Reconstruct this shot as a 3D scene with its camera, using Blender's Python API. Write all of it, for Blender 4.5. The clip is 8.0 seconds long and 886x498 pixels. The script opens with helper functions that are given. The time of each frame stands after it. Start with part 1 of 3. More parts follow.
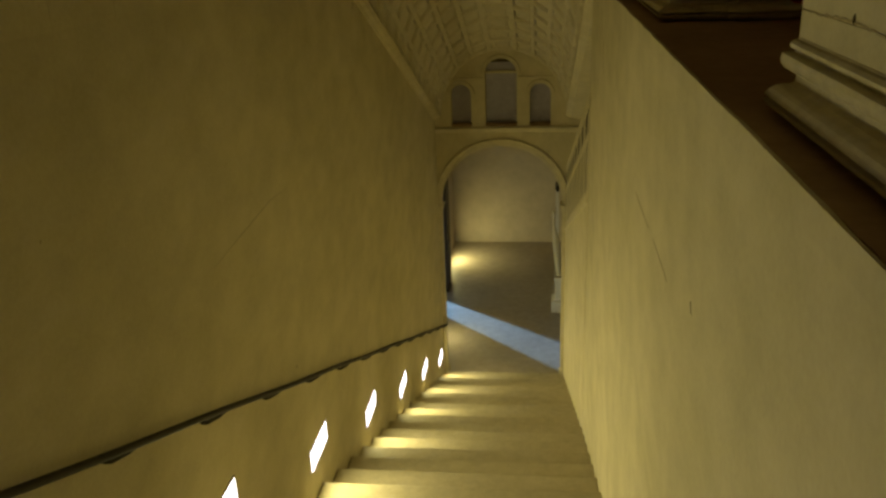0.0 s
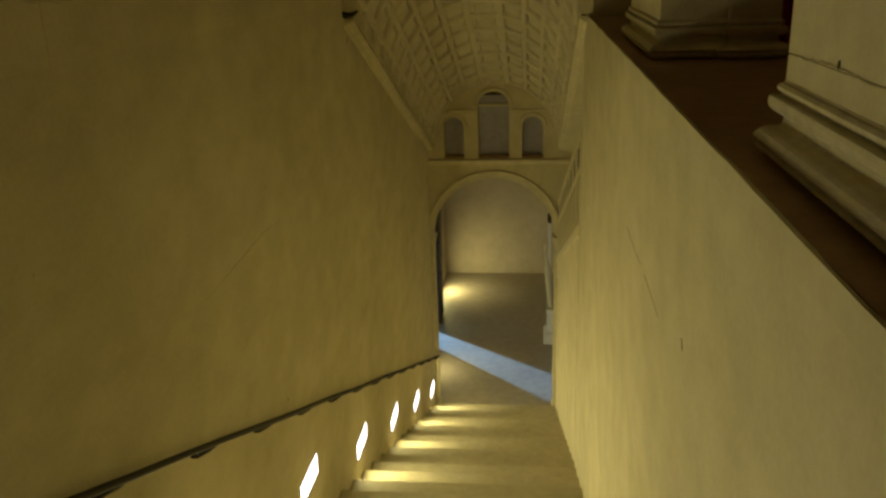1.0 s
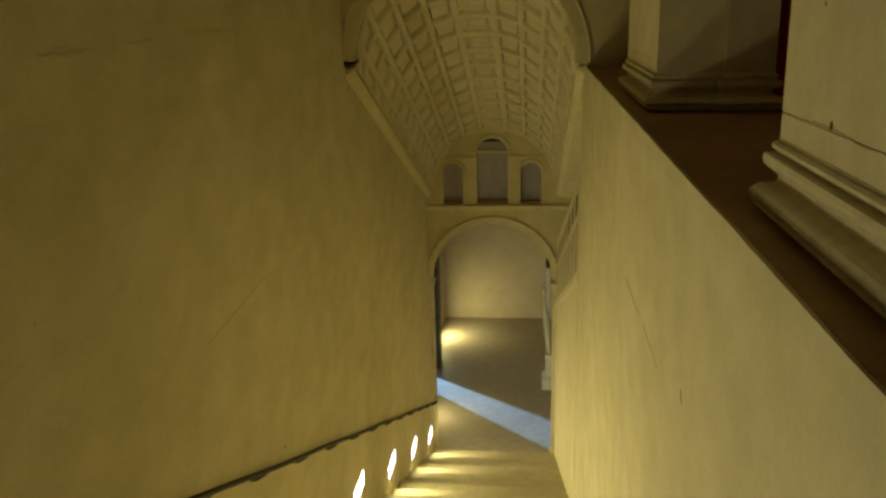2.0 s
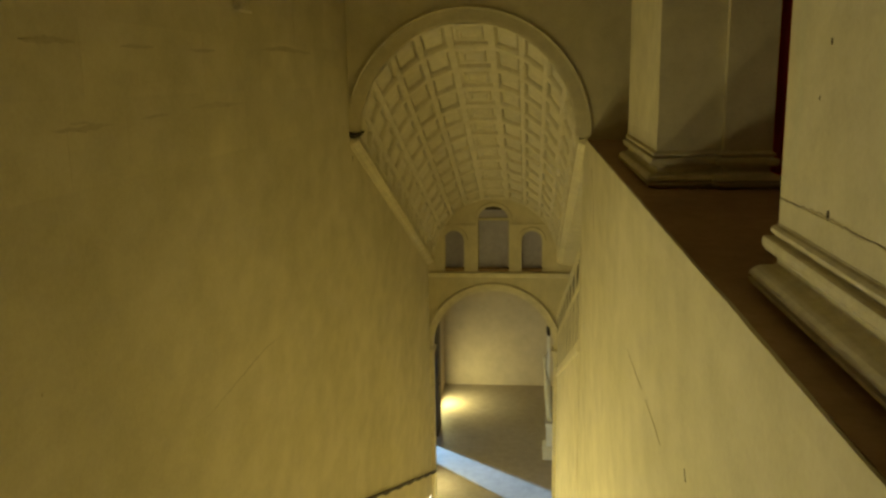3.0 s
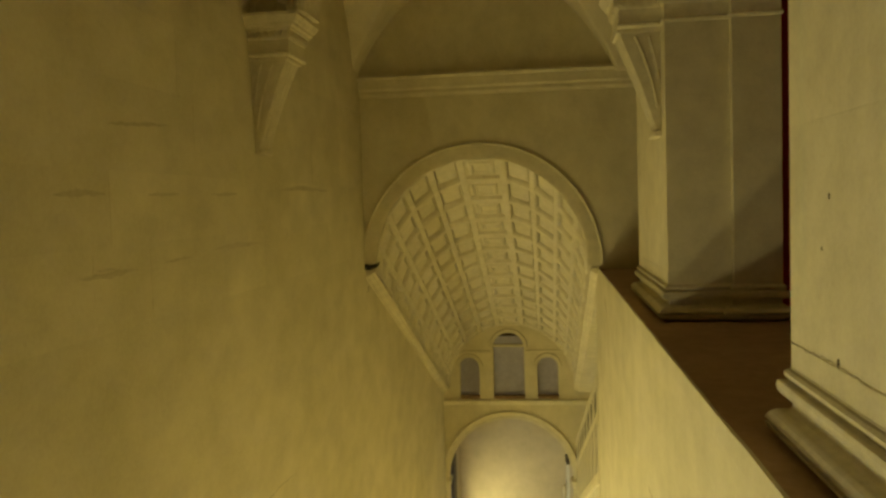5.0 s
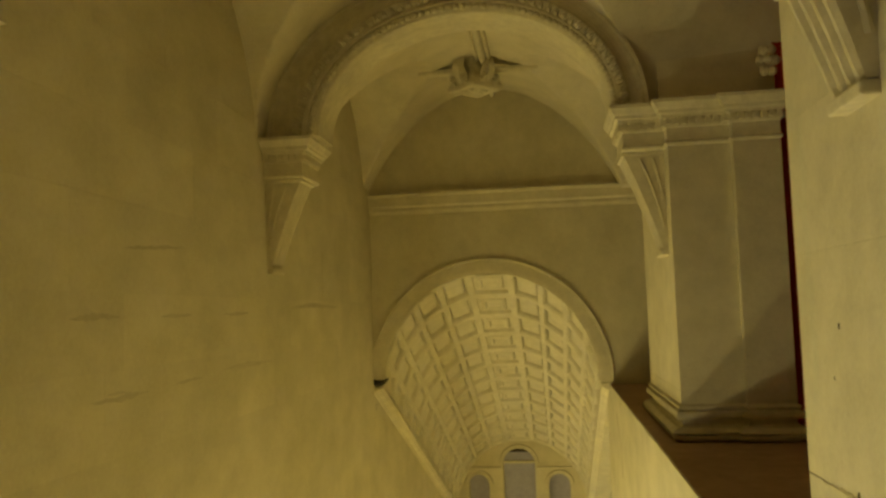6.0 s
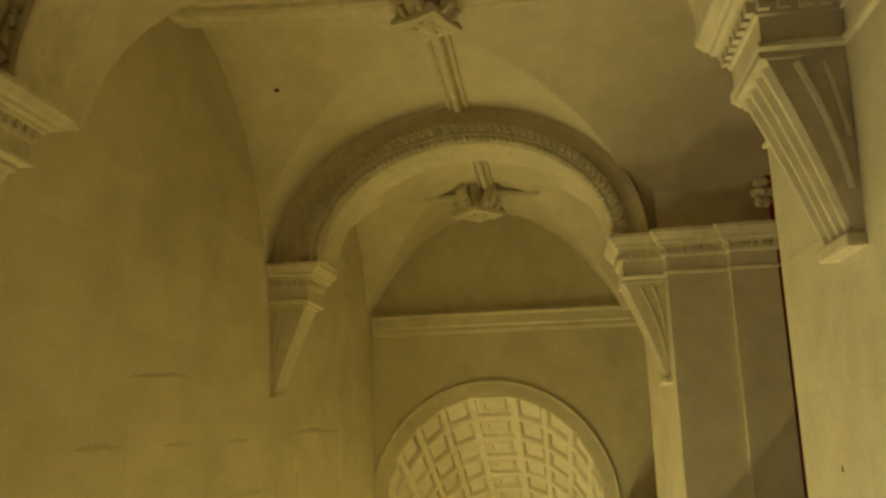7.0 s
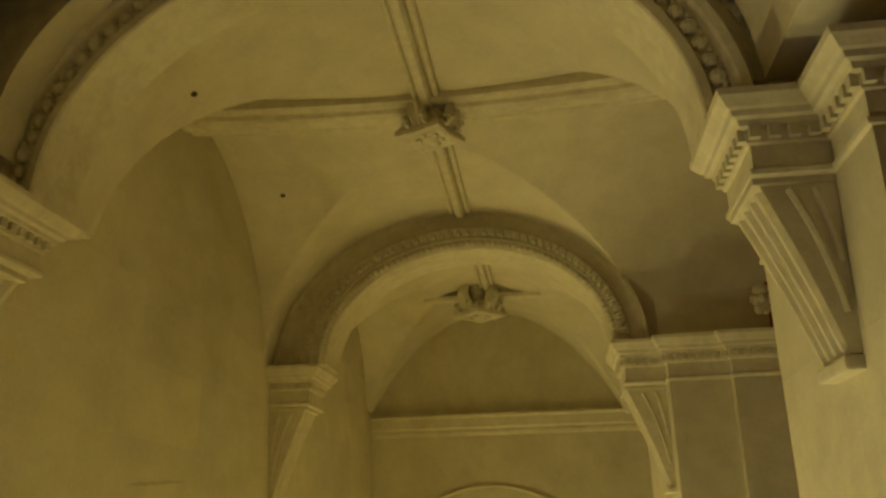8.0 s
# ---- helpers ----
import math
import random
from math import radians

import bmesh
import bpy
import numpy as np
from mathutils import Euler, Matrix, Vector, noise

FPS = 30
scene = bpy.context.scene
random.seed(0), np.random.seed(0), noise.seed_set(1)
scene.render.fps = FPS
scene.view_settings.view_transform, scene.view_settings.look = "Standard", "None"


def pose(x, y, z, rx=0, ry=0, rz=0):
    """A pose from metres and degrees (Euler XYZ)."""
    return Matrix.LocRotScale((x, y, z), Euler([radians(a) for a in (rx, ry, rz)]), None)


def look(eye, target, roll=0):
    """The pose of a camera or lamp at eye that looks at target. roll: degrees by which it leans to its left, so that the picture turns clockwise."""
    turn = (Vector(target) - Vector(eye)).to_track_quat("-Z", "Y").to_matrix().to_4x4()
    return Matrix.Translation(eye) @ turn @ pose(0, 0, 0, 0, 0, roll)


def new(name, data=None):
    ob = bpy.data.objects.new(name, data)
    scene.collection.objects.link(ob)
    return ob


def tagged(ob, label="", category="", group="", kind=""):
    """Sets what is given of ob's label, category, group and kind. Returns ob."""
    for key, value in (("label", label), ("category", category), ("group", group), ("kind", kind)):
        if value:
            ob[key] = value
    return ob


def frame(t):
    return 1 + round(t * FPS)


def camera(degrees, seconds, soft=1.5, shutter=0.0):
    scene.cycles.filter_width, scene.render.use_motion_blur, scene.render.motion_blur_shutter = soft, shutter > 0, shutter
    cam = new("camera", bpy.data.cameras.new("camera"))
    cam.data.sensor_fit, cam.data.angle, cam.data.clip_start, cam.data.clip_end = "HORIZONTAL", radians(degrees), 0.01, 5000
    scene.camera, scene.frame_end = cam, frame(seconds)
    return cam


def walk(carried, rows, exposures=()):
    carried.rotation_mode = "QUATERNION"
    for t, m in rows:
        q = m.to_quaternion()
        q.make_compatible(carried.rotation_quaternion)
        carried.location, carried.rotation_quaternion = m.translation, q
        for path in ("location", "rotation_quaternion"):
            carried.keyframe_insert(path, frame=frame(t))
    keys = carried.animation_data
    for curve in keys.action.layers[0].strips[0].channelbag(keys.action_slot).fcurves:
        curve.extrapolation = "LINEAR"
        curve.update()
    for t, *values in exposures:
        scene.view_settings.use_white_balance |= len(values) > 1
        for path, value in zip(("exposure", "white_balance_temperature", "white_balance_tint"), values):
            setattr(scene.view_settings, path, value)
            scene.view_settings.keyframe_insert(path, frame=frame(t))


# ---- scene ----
cam = camera(55.7, 8.0, soft=2.7)
PATH = [
    (0, (0.485, -0.618, 6.88), (0.256, 1.235, 6.165), -2.3),
    (0.5, (0.486, -0.617, 6.885), (0.265, 1.245, 6.189), -2.2),
    (1, (0.485, -0.627, 6.9), (0.274, 1.253, 6.252), -1.8),
    (2.5, (0.476, -0.655, 6.947), (0.27, 1.275, 6.463), -1.3),
    (3, (0.469, -0.677, 6.972), (0.261, 1.271, 6.572), -0.9),
    (3.5, (0.47, -0.682, 6.992), (0.261, 1.281, 6.667), -0.8),
    (4, (0.471, -0.697, 7.01), (0.257, 1.275, 6.752), -1.0),
    (5.5, (0.471, -0.729, 7.057), (0.223, 1.255, 7.062), -1.9),
    (6, (0.465, -0.747, 7.081), (0.216, 1.232, 7.234), -1.9),
    (6.5, (0.465, -0.783, 7.102), (0.22, 1.18, 7.393), -2.0),
    (7, (0.467, -0.803, 7.127), (0.226, 1.137, 7.552), -1.7),
    (7.5, (0.466, -0.823, 7.147), (0.226, 1.089, 7.681), -1.4),
    (8, (0.471, -0.841, 7.166), (0.24, 1.039, 7.808), -1.3),
]
EXPOSURES = [(0, -0.22), (1, -0.04), (2.5, 0.46), (4, 0.88), (5.5, 1.33), (7, 1.65), (8, 1.6)]
walk(cam, [(t, look(eye, target, roll)) for t, eye, target, roll in PATH], EXPOSURES)

# ---------------------------------------------------------------- light
world = bpy.data.worlds.new("world")
scene.world = world
world.use_nodes = True
world.node_tree.nodes["Background"].inputs[0].default_value = (0.02, 0.025, 0.035, 1)
world.node_tree.nodes["Background"].inputs[1].default_value = 0.05

WARM = (1.0, 0.89, 0.32)
LAMP_W = 9.8


def area_lamp(name, m, sx, sy, watts, colour, spread=180):
    data = bpy.data.lights.new(name, "AREA")
    data.shape, data.size, data.size_y = "RECTANGLE", sx, sy
    data.energy, data.color, data.spread = watts, colour, radians(spread)
    ob = new(name, data)
    ob.matrix_world = m
    return ob


# ---------------------------------------------------------------- plan, in metres
XL, XR = -1.04, 0.912           # faces of the stairwell's side walls
LEDGE = 6.463                   # top of the wall between the flights
Y_END, Y_FAR, Y_HALL = 6.27, 11.37, 17.7
Y_EAST = 6.62                   # where the arcade wall ends and the recess begins
RISE, RUN = 0.18, 0.4150
Y_FOOT = 11.68                  # where the nosing line meets the hall floor
SPRING = 6.49                   # springing of the sloping vault at the end wall
V_SLOPE = 0.424
PITCH = 3.11                    # distance between the piers
V0, VB = 8.06, 0.81             # springing and rise of the upper vault


# ---------------------------------------------------------------- materials
def material(name, base, dark, rough=0.85, big=0.7, fine=55.0, bump=0.25, speck=0.0, metal=0.0, streak=1.0, spot=None, grain=0.06, along=1.0):
    m = bpy.data.materials.new(name)
    m.use_nodes = True
    n, l = m.node_tree.nodes, m.node_tree.links
    bsdf = n["Principled BSDF"]
    bsdf.inputs["Roughness"].default_value = rough
    bsdf.inputs["Metallic"].default_value = metal
    bsdf.inputs["Specular IOR Level"].default_value = 0.3
    geo = n.new("ShaderNodeNewGeometry")
    mp = n.new("ShaderNodeMapping")
    mp.inputs["Scale"].default_value = (1, along, streak)
    l.new(geo.outputs["Position"], mp.inputs[0])

    def noise_at(scale, detail, rough_n=0.6, even=False):
        t = n.new("ShaderNodeTexNoise")
        t.inputs["Scale"].default_value, t.inputs["Detail"].default_value, t.inputs["Roughness"].default_value = scale, detail, rough_n
        l.new(geo.outputs["Position"] if even else mp.outputs[0], t.inputs["Vector"])
        return t.outputs["Fac"]

    def ramp(src, a, b, lo=(0, 0, 0, 1), hi=(1, 1, 1, 1)):
        r = n.new("ShaderNodeValToRGB")
        r.color_ramp.elements[0].position, r.color_ramp.elements[1].position = a, b
        r.color_ramp.elements[0].color, r.color_ramp.elements[1].color = lo, hi
        l.new(src, r.inputs[0])
        return r.outputs[0]

    def mix(fac, a, b, mode="MIX"):
        x = n.new("ShaderNodeMix")
        x.data_type, x.blend_type = "RGBA", mode
        for sock, v in ((x.inputs[0], fac), (x.inputs[6], a), (x.inputs[7], b)):
            if hasattr(v, "is_linked"):
                l.new(v, sock)
            elif isinstance(v, tuple):
                sock.default_value = (*v, 1)
            else:
                sock.default_value = v
        return x.outputs[2]

    large = ramp(noise_at(big, 4, 0.55, True), 0.36, 0.70)
    mid = ramp(noise_at(big * 7, 5), 0.35, 0.75)
    small = noise_at(fine, 4, 0.6, True)
    col = mix(large, base, dark)
    col = mix(0.42, col, mix(mid, tuple(min(1, c * 1.12) for c in base), tuple(c * 0.85 for c in dark)))
    col = mix(grain, col, ramp(small, 0.3, 0.7), "OVERLAY")
    info = n.new("ShaderNodeObjectInfo")
    hsv = n.new("ShaderNodeHueSaturation")
    mr = n.new("ShaderNodeMapRange")
    mr.inputs[3].default_value, mr.inputs[4].default_value = 0.965, 1.035
    l.new(info.outputs["Random"], mr.inputs[0])
    l.new(mr.outputs[0], hsv.inputs["Value"])
    l.new(col, hsv.inputs["Color"])
    col = hsv.outputs[0]
    if speck:
        col = mix(ramp(noise_at(9, 3, 0.5), 1 - speck, 1.02 - speck), col, spot or tuple(c * 0.25 for c in base))
    l.new(col, bsdf.inputs["Base Color"])
    bp = n.new("ShaderNodeBump")
    bp.inputs["Strength"].default_value, bp.inputs["Distance"].default_value = bump, 0.01
    add = n.new("ShaderNodeMath")
    add.operation = "MULTIPLY_ADD"
    add.inputs[1].default_value = 0.4
    l.new(small, add.inputs[0])
    l.new(noise_at(6, 5), add.inputs[2])
    l.new(add.outputs[0], bp.inputs["Height"])
    l.new(bp.outputs[0], bsdf.inputs["Normal"])
    return m


def glow(name, colour, strength):
    m = bpy.data.materials.new(name)
    m.use_nodes = True
    b = m.node_tree.nodes["Principled BSDF"]
    b.inputs["Base Color"].default_value = (0.8, 0.8, 0.8, 1)
    b.inputs["Emission Color"].default_value = (*colour, 1)
    b.inputs["Emission Strength"].default_value = strength
    return m


M_WALL = material("lime_plaster", (0.67, 0.60, 0.43), (0.53, 0.475, 0.315), 0.9, 0.8, 60, 0.14, streak=0.8, along=0.5)
M_STONE = material("limestone", (0.66, 0.595, 0.43), (0.53, 0.47, 0.33), 0.85, 1.3, 80, 0.3)
M_CARVED = material("carved_limestone", (0.68, 0.615, 0.45), (0.52, 0.46, 0.33), 0.8, 3.0, 90, 0.35)
M_VAULT = material("vault_plaster", (0.66, 0.59, 0.44), (0.57, 0.51, 0.375), 0.9, 0.9, 60, 0.25)
M_COFFER = material("coffer_stone", (0.70, 0.64, 0.50), (0.60, 0.54, 0.40), 0.85, 2.0, 70, 0.3)
M_STEP = material("worn_step_stone", (0.52, 0.46, 0.33), (0.40, 0.345, 0.245), 0.6, 1.5, 70, 0.3)
M_LEDGE = material("dusty_dark_ledge_stone", (0.42, 0.28, 0.185), (0.30, 0.20, 0.13), 0.9, 2, 60, 0.4)
M_HALLW = material("hall_plaster", (0.52, 0.45, 0.35), (0.44, 0.38, 0.29), 0.9, 0.6, 60, 0.2)
M_HALLF = material("hall_floor_stone", (0.42, 0.36, 0.29), (0.33, 0.28, 0.22), 0.5, 1.0, 60, 0.2)
M_IRON = material("black_iron", (0.035, 0.028, 0.022), (0.02, 0.016, 0.012), 0.65, 4, 120, 0.2, metal=0.1)
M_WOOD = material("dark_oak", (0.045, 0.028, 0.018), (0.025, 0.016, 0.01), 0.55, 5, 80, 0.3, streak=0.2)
M_RED = material("dark_red_hanging", (0.46, 0.040, 0.032), (0.33, 0.028, 0.022), 0.95, 2, 90, 0.3)
M_PANE = material("grey_window_glass", (0.40, 0.375, 0.49), (0.33, 0.305, 0.41), 0.25, 1.5, 30, 0.05)
M_WHITE = material("pale_marble", (0.68, 0.66, 0.62), (0.55, 0.53, 0.5), 0.5, 3, 60, 0.15)
M_LAMP = glow("lamp_diffuser", (0.93, 0.90, 1.0), 5.0)


# ---------------------------------------------------------------- mesh helpers
def part(name, bm, mat, parent=None, label="", smooth=False):
    me = bpy.data.meshes.new(name)
    bmesh.ops.recalc_face_normals(bm, faces=bm.faces[:])
    bm.to_mesh(me)
    bm.free()
    me.materials.append(mat)
    if smooth:
        for p in me.polygons:
            p.use_smooth = True
    ob = new(name, me)
    if parent is not None:
        ob.parent = parent
    if label:
        ob["label"] = label
    return ob


def thing(name, label, category, group="", kind="", at=(0, 0, 0)):
    ob = new(name)
    ob.location = at
    return tagged(ob, label, category, group, kind)


def quad(bm, *pts):
    return bm.faces.new([bm.verts.new(p) for p in pts])


def box(bm, x0, x1, y0, y1, z0, z1, bevel=0.0):
    v = [bm.verts.new((x, y, z)) for x in (x0, x1) for y in (y0, y1) for z in (z0, z1)]
    f = [bm.faces.new([v[i] for i in q]) for q in ((0, 1, 3, 2), (4, 6, 7, 5), (0, 4, 5, 1), (2, 3, 7, 6), (0, 2, 6, 4), (1, 5, 7, 3))]
    if bevel:
        bmesh.ops.bevel(bm, geom=list({e for q in f for e in q.edges}), offset=bevel, segments=2, affect="EDGES", profile=0.6)
    return bm


def loft(bm, rings, closed=True, cap=True):
    """Joins rings of equally many points to a skin."""
    vs = [[bm.verts.new(p) for p in r] for r in rings]
    for a, b in zip(vs, vs[1:]):
        k = len(a)
        for i in range(k if closed else k - 1):
            j = (i + 1) % k
            bm.faces.new((a[i], a[j], b[j], b[i]))
    if cap:
        bm.faces.new(vs[0])
        bm.faces.new(vs[-1])
    return bm


def offset_outline(pts, d):
    """An outline of right angles, run counter-clockwise, grown by d."""
    out, k = [], len(pts)
    for i in range(k):
        (ax, ay), (bx, by), (cx, cy) = pts[i - 1], pts[i], pts[(i + 1) % k]
        n1 = Vector((by - ay, ax - bx)).normalized()
        n2 = Vector((cy - by, bx - cx)).normalized()
        out.append((bx + d * (n1.x + n2.x), by + d * (n1.y + n2.y)))
    return out


def stack(bm, outline, levels):
    """A moulded body: the outline grown by an offset at each height."""
    return loft(bm, [[(x, y, z) for x, y in offset_outline(outline, d)] for z, d in levels])


def arc_sweep(bm, cx, cz, a, b, profile, n=48, t0=0.0, t1=math.pi, cap=True, skew=0.0, drift=0.0):
    """Sweeps a closed profile of (dr, y) round an ellipse in the xz plane."""
    rings = []
    for i in range(n + 1):
        t = t0 + (t1 - t0) * i / n
        rings.append([(cx + drift * dr + (a + dr) * math.cos(t), y + skew * (a + dr) * math.cos(t), cz + (b + dr) * math.sin(t)) for dr, y in profile])
    return loft(bm, rings, True, cap)


def blob(bm, c, r, seg=6, ring=4, squash=(1, 1, 1)):
    m = Matrix.Translation(c) @ Matrix.Diagonal((*squash, 1))
    bmesh.ops.create_uvsphere(bm, u_segments=seg, v_segments=ring, radius=r, matrix=m)


def tube(bm, pts, r, n=8):
    pts = [Vector(p) for p in pts]
    rings = []
    for i, p in enumerate(pts):
        d = (pts[min(i + 1, len(pts) - 1)] - pts[max(i - 1, 0)]).normalized()
        s = d.cross(Vector((0, 0, 1)) if abs(d.z) < 0.95 else Vector((1, 0, 0))).normalized()
        u = s.cross(d)
        rings.append([p + r * (math.cos(t) * s + math.sin(t) * u) for t in (2 * math.pi * k / n for k in range(n))])
    return loft(bm, rings)


def arch_wall(bm, x0, x1, z0, z1, y0, y1, openings, n=28):
    """A wall in the xz plane. Each opening: centre x, half width, sill z, springing z, rise of its arch."""
    xs = {x0, x1}
    for cx, hw, zb, zs, rise in openings:
        xs |= {round(cx - hw * math.cos(math.pi * i / n), 5) for i in range(n + 1)}
    xs = sorted(x for x in xs if x0 <= x <= x1)

    def top(o, x):
        return o[3] + o[4] * math.sqrt(max(0.0, 1 - ((x - o[0]) / o[1]) ** 2))

    for a, b in zip(xs, xs[1:]):
        mid = (a + b) / 2
        here = sorted((o for o in openings if abs(mid - o[0]) < o[1]), key=lambda o: o[2])
        lows = [(z0, z0)] + [(top(o, a), top(o, b)) for o in here]
        highs = [(o[2], o[2]) for o in here] + [(z1, z1)]
        for (la, lb), (ha, hb) in zip(lows, highs):
            if ha - la < 1e-4 and hb - lb < 1e-4:
                continue
            quad(bm, (a, y0, la), (b, y0, lb), (b, y0, hb), (a, y0, ha))
            quad(bm, (a, y1, la), (b, y1, lb), (b, y1, hb), (a, y1, ha))
            quad(bm, (a, y0, la), (b, y0, lb), (b, y1, lb), (a, y1, la))
            quad(bm, (a, y0, ha), (b, y0, hb), (b, y1, hb), (a, y1, ha))
    for cx, hw, zb, zs, rise in openings:
        for x in (cx - hw, cx + hw):
            if x0 <= x <= x1 and zs > zb:
                quad(bm, (x, y0, zb), (x, y1, zb), (x, y1, zs), (x, y0, zs))
    for x in (x0, x1):
        quad(bm, (x, y0, z0), (x, y1, z0), (x, y1, z1), (x, y0, z1))
    bmesh.ops.remove_doubles(bm, verts=bm.verts[:], dist=1e-5)
    return bm


def prism_yz(bm, x0, x1, yz):
    """A slab between x0 and x1 with the outline yz."""
    return loft(bm, [[(x0, y, z) for y, z in yz], [(x1, y, z) for y, z in yz]])


# ---------------------------------------------------------------- side walls
bm = bmesh.new()
prism_yz(bm, XL - 0.35, XL, [(-5.2, -0.2), (Y_FAR, -0.2), (Y_FAR, 5.2), (Y_END + 0.5, 7.4), (Y_END + 0.5, 9.3), (-5.2, 9.3)])
wall_left = tagged(part("wall_west", bm, M_WALL), "tall pale plastered stone wall beside the stairs", "wall", kind="structure")

bm = bmesh.new()
prism_yz(bm, XR, 1.75, [(-5.2, -0.2), (Y_EAST, -0.2), (Y_EAST, LEDGE - 0.05), (-5.2, LEDGE - 0.05)])
wall_right = tagged(part("wall_east", bm, M_WALL), "pale plastered wall carrying the arcade", "wall", kind="structure")


def dado(y):
    return 4.66 - 0.418 * (y - 6.45)


def face_x(y):
    """The lower wall's face draws in a little towards the foot of the stairs."""
    return XR - 0.009 * (y - 6.3)


bm = bmesh.new()
ya, yb = Y_EAST + 0.005, Y_FAR
loft(bm, [[(face_x(y), y, -0.2), (face_x(y), y, dado(y)), (1.75, y, dado(y)), (1.75, y, -0.2)] for y in (ya, yb)])
prism_yz(bm, 1.50, 1.85, [(ya, 2.0), (yb, 2.0), (yb, 5.4), (ya, 7.6)])
tagged(part("wall_east_lower", bm, M_WALL), "plastered lower wall with a recess above a sloping ledge", "wall", kind="structure")

# flat ledge along the arcade and the floor of the space beside it
bm = bmesh.new()
box(bm, XR + 0.012, 3.2, -5.2, Y_END, LEDGE - 0.05, LEDGE - 0.004)
tagged(part("ledge_floor", bm, M_LEDGE), "dark dusty stone ledge and floor along the arcade", "floor", kind="structure")
bm = bmesh.new()
box(bm, 1.62, 3.18, -5.15, Y_END - 0.05, LEDGE - 0.004, LEDGE + 0.004, 0.003)
tagged(part("carpet", bm, M_RED), "dark red carpet on the floor beside the arcade", "carpet")
bm = bmesh.new()
prev = None
for i in range(101):
    y = -5.2 + (Y_END + 5.2) * i / 100
    w = 0.004 * noise.noise((y * 3, 0, 0)) + 0.003 * noise.noise((y * 14, 3, 0))
    ring = [(XR - 0.002, y, LEDGE - 0.06), (XR - 0.002 + abs(w), y, LEDGE + w), (XR + 0.008 + w, y, LEDGE + w + 0.001), (XR + 0.013, y, LEDGE - 0.06)]
    vs = [bm.verts.new(p) for p in ring]
    if prev:
        for k in range(3):
            bm.faces.new((prev[k], prev[k + 1], vs[k + 1], vs[k]))
    prev = vs
tagged(part("wall_arris", bm, M_WALL), "chipped plaster edge along the top of the wall", "trim", kind="structure")

# ---------------------------------------------------------------- stairs
stairs = thing("staircase", "straight flight of worn pale stone steps between walls", "staircase", kind="structure")
random.seed(4)
for k in range(1, 37):
    z, y1 = RISE * k, Y_FOOT - RUN * k
    bm = bmesh.new()
    box(bm, XL + 0.002, XR - 0.002, y1 - RUN - 0.03, y1 + random.uniform(-0.006, 0.006), z - RISE - 0.06, z - 0.001, 0.012)
    part("step", bm, M_STEP, stairs)
bm = bmesh.new()
box(bm, XL, XR, -5.2, Y_FOOT - RUN * 37 + 0.02, 6.2, 6.478)
tagged(part("landing_floor", bm, M_STEP), "stone landing at the head of the stairs", "floor", kind="structure")

# ---------------------------------------------------------------- end wall with the mouth of the sloping vault
VC, VR = -0.045, 0.905           # centre and radius of the sloping vault
bm = bmesh.new()
arch_wall(bm, XL, 2.2, SPRING - 0.012, 9.3, Y_END, Y_END + 0.28, [(VC, VR, SPRING - 0.012, SPRING, 0.93)])
box(bm, XR + 0.004, 2.2, Y_END + 0.001, Y_END + 0.27, LEDGE - 0.06, SPRING - 0.0125)
tagged(part("wall_end", bm, M_WALL), "plastered end wall over the mouth of the stair vault", "wall", kind="structure")
bm = bmesh.new()
prof = [(-0.016, Y_END + 0.05), (-0.016, Y_END - 0.010), (0.01, Y_END - 0.014), (0.092, Y_END - 0.014), (0.098, Y_END - 0.026), (0.11, Y_END - 0.026), (0.115, Y_END - 0.004), (0.115, Y_END + 0.05)]
arc_sweep(bm, VC - 0.015, SPRING, VR + 0.002, 0.93, prof, 56, 0.0, math.pi - 0.05)
archivolt = tagged(part("archivolt", bm, M_STONE), "plain stone archivolt round the mouth of the vault", "arch moulding", kind="structure")
# the shadow in the notch at the archivolt's left foot, added as a black block
bm = bmesh.new()
loft(bm, [[(x, Y_END + dy, z0 + dz) for dy, dz in ((0.02, -h), (-0.02, -h), (-0.034, 0.0), (-0.02, h), (0.02, h))] for x, z0, h in ((XL - 0.002, 6.520, 0.026), (-1.0, 6.512, 0.022), (-0.95, 6.522, 0.018), (-0.92, 6.545, 0.009))])
part("broken_corner", bm, M_IRON, archivolt, "dark block in place of the shaded notch")
bm = bmesh.new()
loft(bm, [[(x, Y_END + dy, z) for dy, z in ((0.02, 7.93), (-0.02, 7.935), (-0.03, 7.96), (-0.03, 7.985), (-0.05, 8.0), (-0.055, 8.075), (-0.085, 8.085), (-0.085, 8.105), (0.02, 8.112))] for x in (XL, 1.75)])
tagged(part("string_course", bm, M_STONE), "moulded stone string course under the lunette", "cornice", kind="structure")

# ---------------------------------------------------------------- sloping coffered vault
def vault_point(t, y, r):
    return (VC + (VR + r) * math.cos(t), y, SPRING - V_SLOPE * (y - Y_END) + (0.93 + r) * math.sin(t))


